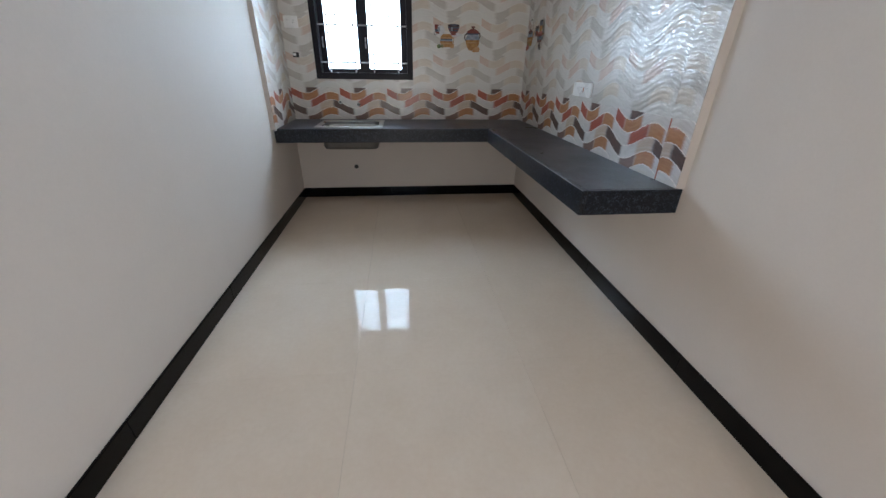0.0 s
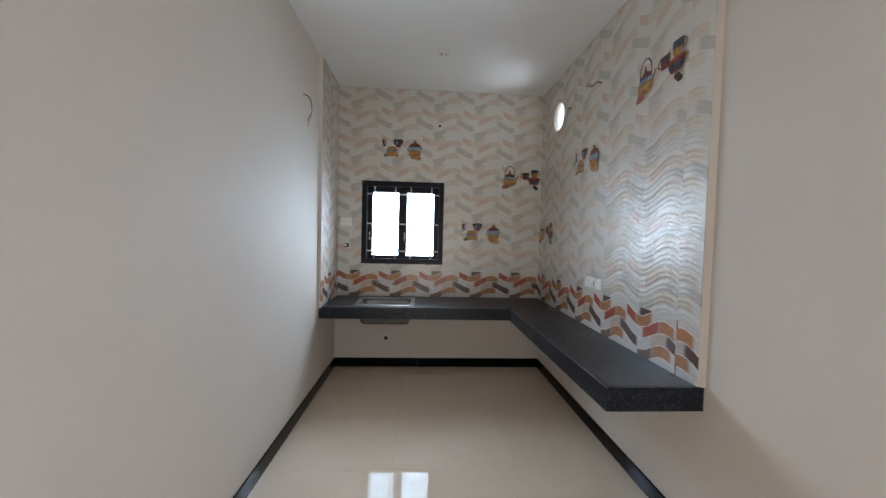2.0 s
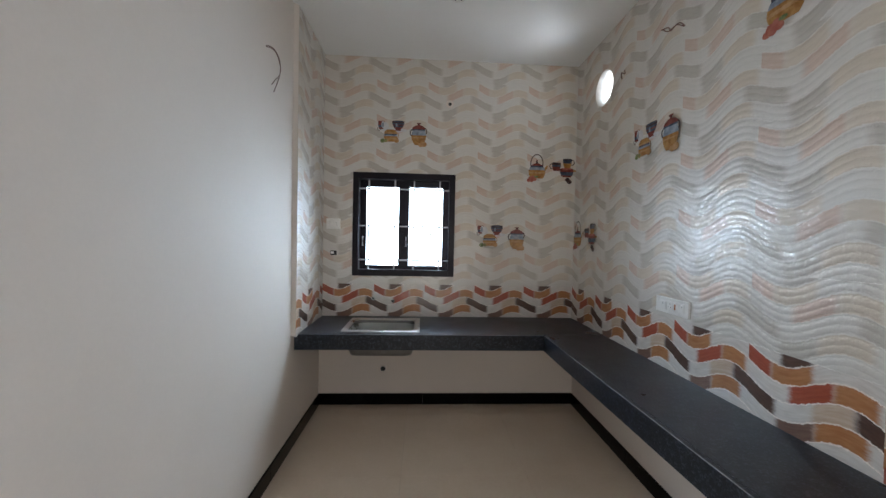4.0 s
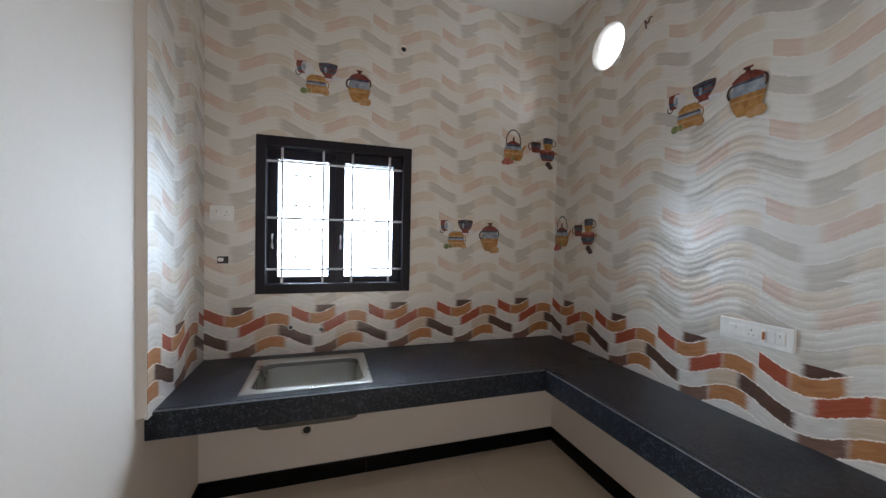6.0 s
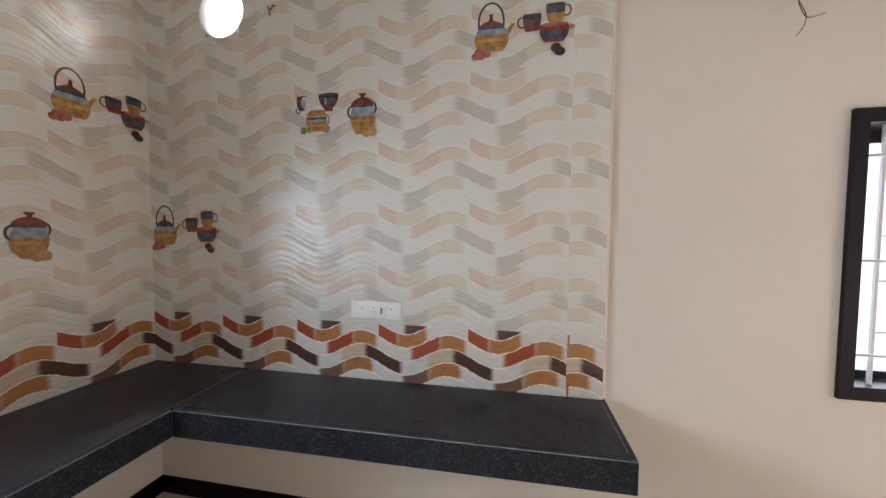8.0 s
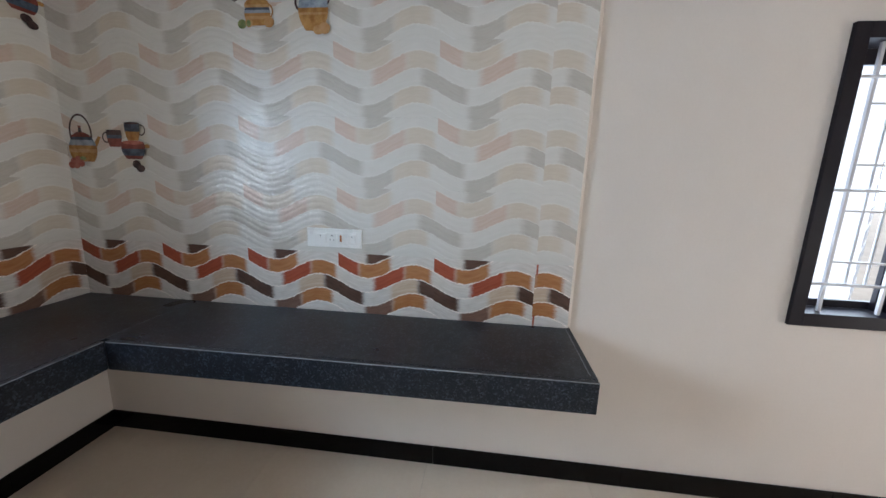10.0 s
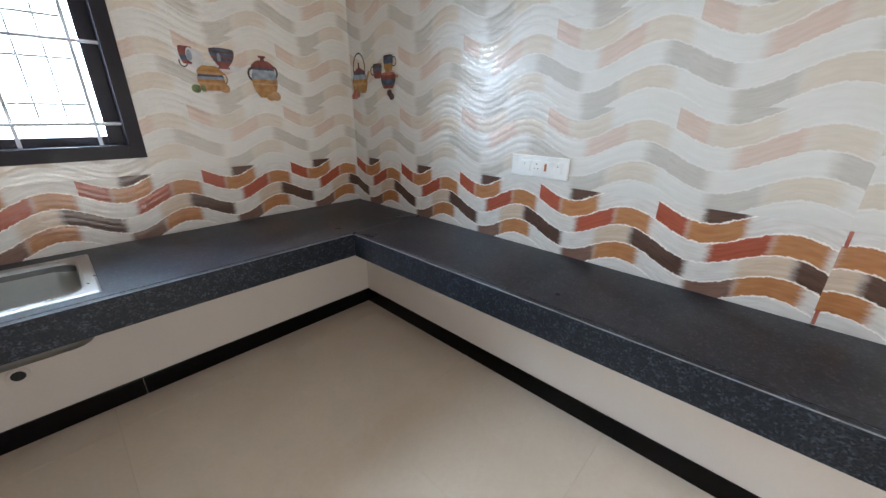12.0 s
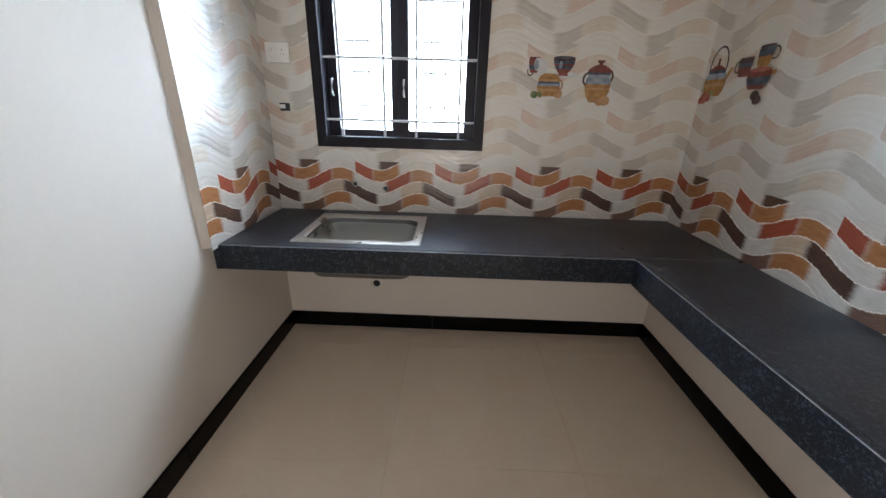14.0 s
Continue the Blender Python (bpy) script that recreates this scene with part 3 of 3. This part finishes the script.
wires("loose_wires", "two loose brown wires hanging from the painted wall", [[(XL, -1.110, 2.548), (XL + 0.03, -1.08, 2.545), (XL + 0.04, -1.02, 2.51), (XL + 0.03, -0.99, 2.44), (XL + 0.02, -1.03, 2.39), (XL + 0.012, -1.06, 2.35)],
                                                                             [(XL, -1.112, 2.542), (XL + 0.03, -1.06, 2.54), (XL + 0.035, -0.995, 2.48), (XL + 0.02, -0.985, 2.41), (XL + 0.012, -1.03, 2.32)]])
wires("loose_wires", "short dark wire ends sticking out of the tiles", [[(2.25, -0.770, 2.645), (2.225, -0.775, 2.650), (2.215, -0.79, 2.62), (2.22, -0.79, 2.60)], [(2.25, -0.775, 2.648), (2.23, -0.80, 2.655), (2.222, -0.82, 2.645)]], 0.004)
wires("loose_wires", "twisted dark wire ends sticking out of the tiles", [[(2.25, -1.340, 2.640), (2.21, -1.338, 2.648), (2.185, -1.325, 2.622), (2.165, -1.335, 2.632), (2.13, -1.330, 2.618)], [(2.25, -1.345, 2.642), (2.215, -1.350, 2.652), (2.195, -1.332, 2.636), (2.17, -1.322, 2.618), (2.14, -1.326, 2.626)]], 0.003)
wires("loose_wires", "loose brown wire tail hanging on the painted wall", [[(XR, -3.070, 2.520), (XR - 0.03, -3.074, 2.48), (XR - 0.035, -3.082, 2.42), (XR - 0.03, -3.115, 2.372), (XR - 0.02, -3.18, 2.388)],
                                                                            [(XR, -3.078, 2.515), (XR - 0.025, -3.086, 2.44), (XR - 0.03, -3.108, 2.385), (XR - 0.02, -3.112, 2.350), (XR - 0.015, -3.090, 2.310)]], 0.0018)

rose = tagged(new("ceiling_rose"), "round white ceiling outlet with two wire stubs", "ceiling outlet")
rose.matrix_world = pose(1.077, -0.835, ZC - 0.0002)
part("cover", lathe([(0.0, -0.006), (0.045, -0.006), (0.052, -0.003), (0.052, 0.0)], 28), WHITE, rose, smooth=True)
for sx in (-0.022, 0.02):
    part("wire_stub", tube(bmesh.new(), [(sx, 0, -0.005), (sx, 0.004, -0.011), (sx + 0.005, 0.006, -0.016)], 0.004, 8), DARK, rose)


# ---------------------------------------------------------------- outside
tagged(finish("ground", boxed(-900, 900, -900, 900, -8.4, -8.0), EARTH), "dry bare earth around the house", "ground", kind="structure")
tagged(finish("wall_lower_storey", boxed(XL - TH, XR + TH, YF - TH, YB + TH, -8.0, -0.205), WALL), "plain rendered lower storeys under the room", "wall", kind="structure")
haze, hnt, hb = material("bright hazy sky")
hb.inputs["Base Color"].default_value = (0.8, 0.8, 0.8, 1)
hb.inputs["Emission Color"].default_value, hb.inputs["Emission Strength"].default_value = (0.93, 0.97, 1.0, 1), 2.0
tagged(finish("backdrop", boxed(240, 240.5, -420, 300, -8, 260), haze), "bright white hazy sky in the distance", "sky", kind="structure")
tower = tagged(new("apartment_tower"), "pale rendered apartment block seen through the window", "building")
tower.matrix_world = pose(31.0, -30.5, -8.0, 0, 0, -44)
part("wall", boxed(-5.0, 6.5, 0.0, 9.0, 0.0, 26.0), TOWER, tower)
part("roof", boxed(-5.2, 6.7, -0.2, 9.2, 26.0, 26.6), TOWER, tower)
pane_me = None
for c in range(9):
    for r in range(16):
        if pane_me is None:
            first = part("window", boxed(-0.35, 0.35, -0.06, -0.01, -0.55, 0.55), PANE_DARK, tower)
            pane_me, ob = first.data, first
        else:
            ob = new("window", pane_me)
            ob.parent = tower
        ob.matrix_basis = pose(-4.1 + 1.15 * c, 0, 1.6 + 1.55 * r)


# ---------------------------------------------------------------- wall tiles
GAP = 0.0001


def tile_mesh(u0, u1, v0, v1, mat, bite=None):
    """A tile that shows u0..u1 by v0..v1 (metres) of the print, its upper left corner at the origin. bite: a round cut (u, v, radius)."""
    bm = bmesh.new()
    uvl = bm.loops.layers.uv.new("UVMap")
    nu, nv = (26, 18) if bite else (1, 1)
    b = 0.00012
    def at(i, n, lo, hi):
        return lo + (hi - lo) * i / n
    grid = {}
    keep = set()
    for i in range(nu + 1):
        for j in range(nv + 1):
            u, v = at(i, nu, u0 + b, u1 - b), at(j, nv, v0 + GAP + b, v1 - GAP - b)
            if bite:
                du, dv = u - bite[0], v - bite[1]
                r = math.hypot(du, dv)
                cell = 0.75 * max((u1 - u0) / nu, (v1 - v0) / nv)
                if 1e-6 < abs(r - bite[2]) < cell and 0 < i < nu and 0 < j < nv:
                    u, v = bite[0] + du * bite[2] / r, bite[1] + dv * bite[2] / r
                    r = bite[2]
                if r < bite[2] - 1e-5:
                    keep.add((i, j))
            grid[i, j] = bm.verts.new((u - u0, 0, -(v - v0)))
    for i in range(nu):
        for j in range(nv):
            c = [(i, j), (i, j + 1), (i + 1, j + 1), (i + 1, j)]
            if not any(k in keep for k in c):
                bm.faces.new([grid[k] for k in c])
    bmesh.ops.delete(bm, geom=[v for v in bm.verts if not v.link_faces], context="VERTS")
    rim = [e for e in bm.edges if len(e.link_faces) == 1]
    out = bmesh.ops.extrude_edge_only(bm, edges=rim)
    for v in out["geom"]:
        if isinstance(v, bmesh.types.BMVert):
            v.co.y += b
            if abs(v.co.x - b) < 1e-5: v.co.x -= b
            if abs(v.co.x - (u1 - u0 - b)) < 1e-5: v.co.x += b
            if abs(v.co.z + (GAP + b)) < 1e-5: v.co.z += b
            if abs(v.co.z + (v1 - v0 - GAP - b)) < 1e-5: v.co.z -= b
    rim = [e for e in out["geom"] if isinstance(e, bmesh.types.BMEdge)]
    out = bmesh.ops.extrude_edge_only(bm, edges=rim)
    for v in out["geom"]:
        if isinstance(v, bmesh.types.BMVert):
            v.co.y = 0.0115
    for f in bm.faces:
        for l in f.loops:
            l[uvl].uv = (l.vert.co.x + u0, -l.vert.co.z + v0)
    me = bpy.data.meshes.new("tile")
    bmesh.ops.recalc_face_normals(bm, faces=bm.faces)
    bm.to_mesh(me)
    bm.free()
    me.materials.append(mat)
    return me


shapes = {}
TW, THT = 0.45, 0.30
BASE = 1.086                                         # top of the border row
rows_z = [(BASE, BORDER, 0.0, THT)] + [(BASE + THT * k, PALE, 0.0, THT) for k in range(1, 7)] + [(ZC - 0.0008, PALE, THT - (ZC - BASE - THT * 6), THT)]


def lay(wall_ob, columns, frame_of, hole=None, bites=()):
    """Lays the rows of tiles. columns: (distance along the wall, first u, last u). hole: the window, as along0, along1, z0, z1."""
    made = {}
    for r, (top, mat, v0, v1) in enumerate(rows_z):
        for c, (s0, u0, u1) in enumerate(columns):
            spans = [(u0, u1, v0, v1)]
            if hole:
                spans = []
                s1, bot = s0 + (u1 - u0), top - (v1 - v0)
                h0, h1, z0, z1 = hole
                if h1 <= s0 or h0 >= s1 or z1 <= bot or z0 >= top:
                    spans = [(u0, u1, v0, v1)]
                else:
                    zt, zb = min(top, z1), max(bot, z0)
                    if z1 < top - 0.004: spans.append((u0, u1, v0, v0 + top - z1))
                    if z0 > bot + 0.004: spans.append((u0, u1, v0 + top - z0, v1))
                    if h0 > s0 + 0.004: spans.append((u0, u0 + h0 - s0, v0 + top - zt, v0 + top - zb))
                    if h1 < s1 - 0.004: spans.append((u1 - (s1 - h1), u1, v0 + top - zt, v0 + top - zb))
            for a, a2, b, b2 in spans:
                cut = None
                for along, z, rad in bites:
                    ua, va = u0 + along - s0, v0 + top - z
                    if a - rad < ua < a2 + rad and b - rad < va < b2 + rad:
                        cut = (round(ua, 4), round(va, 4), rad)
                key = (round(a, 4), round(a2, 4), round(b, 4), round(b2, 4), mat.name, cut)
                if key not in shapes:
                    shapes[key] = tile_mesh(*key[:4], mat, cut)
                ob = new("tile", shapes[key])
                ob.parent = wall_ob
                ob.matrix_basis = frame_of(s0 + (a - u0), top - (b - v0))
                made[r, c] = ob
    return made


back_cols = [(TW * k, 0.0, TW) for k in range(5)]
right_cols = [(TW * k, 0.0, TW) for k in range(5)] + [(2.25, 0.315, 0.315 + 0.158)]
left_cols = [(0.0, 0.321, 0.45), (0.129, 0.0, TW), (0.579, 0.0, 0.081)]
back = lay(setting["wall_back"], back_cols, lambda s, z: pose(s, 0, z), hole=(W1[0] + 0.002, W1[1] - 0.002, W1[2] + 0.002, W1[3] - 0.002))
right = lay(setting["wall_right"], right_cols, lambda s, z: pose(2.25, -s, z, 0, 0, -90), bites=[(-VENT[0], VENT[1], VENT[2])])
for z0, z1 in ((1.036, 1.083), (0.8005, 0.848)):       # ends of the red print at the cut of the last border tile
    part("print_end", boxed(2.2491, 2.2504, -2.2615, -2.2530, z0, z1), INKS[RF], setting["wall_right"], "dark red end of the cut print")
left = lay(setting["wall_left"], left_cols, lambda s, z: pose(0.0, -0.660 + s, z, 0, 0, 90))


# ---------------------------------------------------------------- printed crockery on the decor tiles
class Print:
    """Thin flat ink shapes; u and v are fractions of the tile, v downwards."""
    def __init__(self):
        self.bm, self.layer = bmesh.new(), 0

    def poly(self, pts, ink):
        self.layer += 1
        y = -0.0003 - 0.00006 * self.layer
        f = self.bm.faces.new([self.bm.verts.new((u * TW, y, -v * THT)) for u, v in pts])
        f.material_index = ink

    def turned(self, cu, rows):
        """Stacked bands of a turned shape: (v, half width, ink of the band below)."""
        for (va, ha, ink), (vb, hb, _) in zip(rows, rows[1:]):
            self.poly([(cu - ha, va), (cu + ha, va), (cu + hb, vb), (cu - hb, vb)], ink)

    def disc(self, cu, cv, ru, rv, ink, n=18):
        self.poly([(cu + ru * math.cos(2 * math.pi * k / n), cv + rv * math.sin(2 * math.pi * k / n)) for k in range(n)], ink)

    def loop(self, cu, cv, ru, rv, a0, a1, thick, ink, n=12):
        out = [(cu + ru * math.cos(radians(a0 + (a1 - a0) * k / n)), cv - rv * math.sin(radians(a0 + (a1 - a0) * k / n))) for k in range(n + 1)]
        inn = [(cu + (ru - thick) * math.cos(radians(a0 + (a1 - a0) * k / n)), cv - (rv - thick * 1.5) * math.sin(radians(a0 + (a1 - a0) * k / n))) for k in range(n + 1)]
        for k in range(n):
            self.poly([out[k], out[k + 1], inn[k + 1], inn[k]], ink)

    def mesh(self):
        me = bpy.data.meshes.new("crockery_print")
        bmesh.ops.recalc_face_normals(self.bm, faces=self.bm.faces)
        self.bm.to_mesh(me)
        for x in INKS:
            me.materials.append(x)
        self.bm.free()
        return me


def bulge(v0, v1, top, belly, foot, inks, n=10):
    """Rows of a round-bellied pot from v0 to v1, with inks spread evenly down it."""
    rows = []
    for k in range(n + 1):
        t = k / n
        half = (1 - t) * top + t * foot + (belly - (top + foot) / 2) * math.sin(math.pi * t) ** 0.8
        rows.append((v0 + (v1 - v0) * t, half, inks[min(len(inks) - 1, int(t * len(inks)))]))
    return rows


def pots_print():
    p = Print()
    p.disc(0.165, 0.36, 0.075, 0.135, PS)
    p.turned(0.09, bulge(0.20, 0.44, 0.055, 0.06, 0.035, [MA, MA, BL, MA]))
    p.disc(0.125, 0.31, 0.036, 0.10, PS)
    p.disc(0.118, 0.32, 0.024, 0.075, LB)
    p.loop(0.055, 0.42, 0.04, 0.07, 150, 340, 0.012, DK)
    p.disc(0.45, 0.46, 0.15, 0.05, PS)
    p.turned(0.42, bulge(0.20, 0.44, 0.118, 0.105, 0.045, [DK, BL, MA, BL, MA, MA]))
    p.turned(0.42, [(0.44, 0.05, MA), (0.475, 0.06, MA)])
    p.disc(0.42, 0.205, 0.122, 0.030, DK)
    p.disc(0.42, 0.203, 0.105, 0.018, BL)
    p.disc(0.385, 0.31, 0.018, 0.06, LB)
    p.turned(0.275, bulge(0.56, 0.80, 0.110, 0.128, 0.075, [BL, LB, OC, AM, OC, OC], 12))
    p.turned(0.275, bulge(0.445, 0.57, 0.06, 0.115, 0.12, [OC, OC, AM]))
    p.loop(0.39, 0.62, 0.045, 0.09, -90, 90, 0.014, OC)
    p.disc(0.12, 0.78, 0.045, 0.06, GN)
    p.disc(0.19, 0.76, 0.035, 0.065, AM)
    p.disc(0.185, 0.77, 0.022, 0.045, GN)
    p.disc(0.39, 0.76, 0.05, 0.07, AM)
    p.loop(0.70, 0.52, 0.055, 0.11, 60, 300, 0.022, DK)
    p.loop(0.945, 0.47, 0.042, 0.10, -110, 110, 0.02, DK)
    p.turned(0.825, bulge(0.475, 0.88, 0.122, 0.140, 0.070, [LB, LB, OC, AM, OC, OC, OC, OC], 14))
    p.turned(0.825, [(0.405, 0.128, BL), (0.445, 0.122, LB), (0.485, 0.120, LB)])
    p.turned(0.825, [(0.30, 0.05, MA), (0.335, 0.095, MA), (0.38, 0.128, MA), (0.412, 0.135, MA)])
    p.turned(0.825, [(0.225, 0.042, MA), (0.25, 0.042, DK), (0.27, 0.018, MA), (0.31, 0.03, MA)])
    p.disc(0.93, 0.85, 0.055, 0.075, AM)
    p.disc(0.87, 0.87, 0.05, 0.06, AM)
    return p.mesh()


def kettle_print():
    p = Print()
    p.loop(0.20, 0.30, 0.135, 0.29, -20, 200, 0.020, DK, 18)
    p.poly([(0.32, 0.52), (0.34, 0.60), (0.40, 0.45), (0.435, 0.355), (0.40, 0.345), (0.36, 0.43)], OC)
    p.turned(0.205, bulge(0.35, 0.74, 0.105, 0.170, 0.115, [BL, LB, LB, OC, OC, AM, OC, OC, OC, OC], 14))
    p.turned(0.20, [(0.29, 0.04, MA), (0.33, 0.10, MA), (0.36, 0.125, MA)])
    p.turned(0.20, [(0.19, 0.022, MA), (0.22, 0.014, DK), (0.29, 0.022, MA)])
    for u, v in ((0.075, 0.74), (0.13, 0.71), (0.045, 0.80), (0.16, 0.77), (0.10, 0.80)):
        p.disc(u, v, 0.042, 0.055, RF)
    p.disc(0.19, 0.69, 0.04, 0.03, GN)
    p.loop(0.505, 0.36, 0.05, 0.085, 60, 300, 0.015, DK)
    p.turned(0.60, bulge(0.245, 0.50, 0.085, 0.085, 0.06, [DK, BL, MA, MA]))
    p.loop(0.92, 0.24, 0.05, 0.085, -120, 120, 0.013, DK)
    p.turned(0.82, bulge(0.13, 0.40, 0.085, 0.085, 0.06, [BL, BL, OC, OC]))
    p.disc(0.82, 0.14, 0.082, 0.018, DK)
    p.disc(0.66, 0.46, 0.04, 0.03, MA)
    p.disc(0.97, 0.48, 0.035, 0.03, OC)
    p.turned(0.81, bulge(0.42, 0.68, 0.125, 0.135, 0.085, [MA, MA, BL, BL, MA]))
    p.disc(0.81, 0.43, 0.12, 0.03, RF)
    p.disc(0.83, 0.76, 0.05, 0.065, DK)
    p.disc(0.87, 0.82, 0.05, 0.06, DK)
    return p.mesh()


POTS, KETTLE = pots_print(), kettle_print()
for tiles, key, me, what in ((back, (2, 3), POTS, 0), (back, (5, 1), POTS, 0), (right, (4, 2), POTS, 0), (back, (4, 4), KETTLE, 1), (right, (2, 0), KETTLE, 1), (right, (5, 4), KETTLE, 1)):
    ob = new("crockery_print", me)
    ob.parent = tiles[key]
    tagged(ob, "printed kettle, cups and bowl" if what else "printed cups, bowl and lidded pots")


# ---------------------------------------------------------------- floor tiles
FT = 0.80
slabs = {}
for i in range(-1, 3):
    for j in range(-1, 8):
        x0, x1 = max(XL, -0.033 + FT * i), min(XR, -0.033 + FT * (i + 1))
        y1, y0 = min(YB, -0.187 - FT * (j - 0)), max(YF, -0.187 - FT * (j + 1))
        if x1 - x0 < 0.004 or y1 - y0 < 0.004:
            continue
        key = (round(x1 - x0, 4), round(y1 - y0, 4))
        if key not in slabs:
            bm = boxed(0.0003, key[0] - 0.0003, 0.0003, key[1] - 0.0003, -0.0078, 0.0, bevel=0.0004)
            me = bpy.data.meshes.new("floor_tile")
            bm.to_mesh(me)
            bm.free()
            me.materials.append(FLOOR)
            slabs[key] = me
        ob = new("floor_tile", slabs[key])
        ob.parent = floor
        ob.matrix_basis = pose(x0, y0, 0)
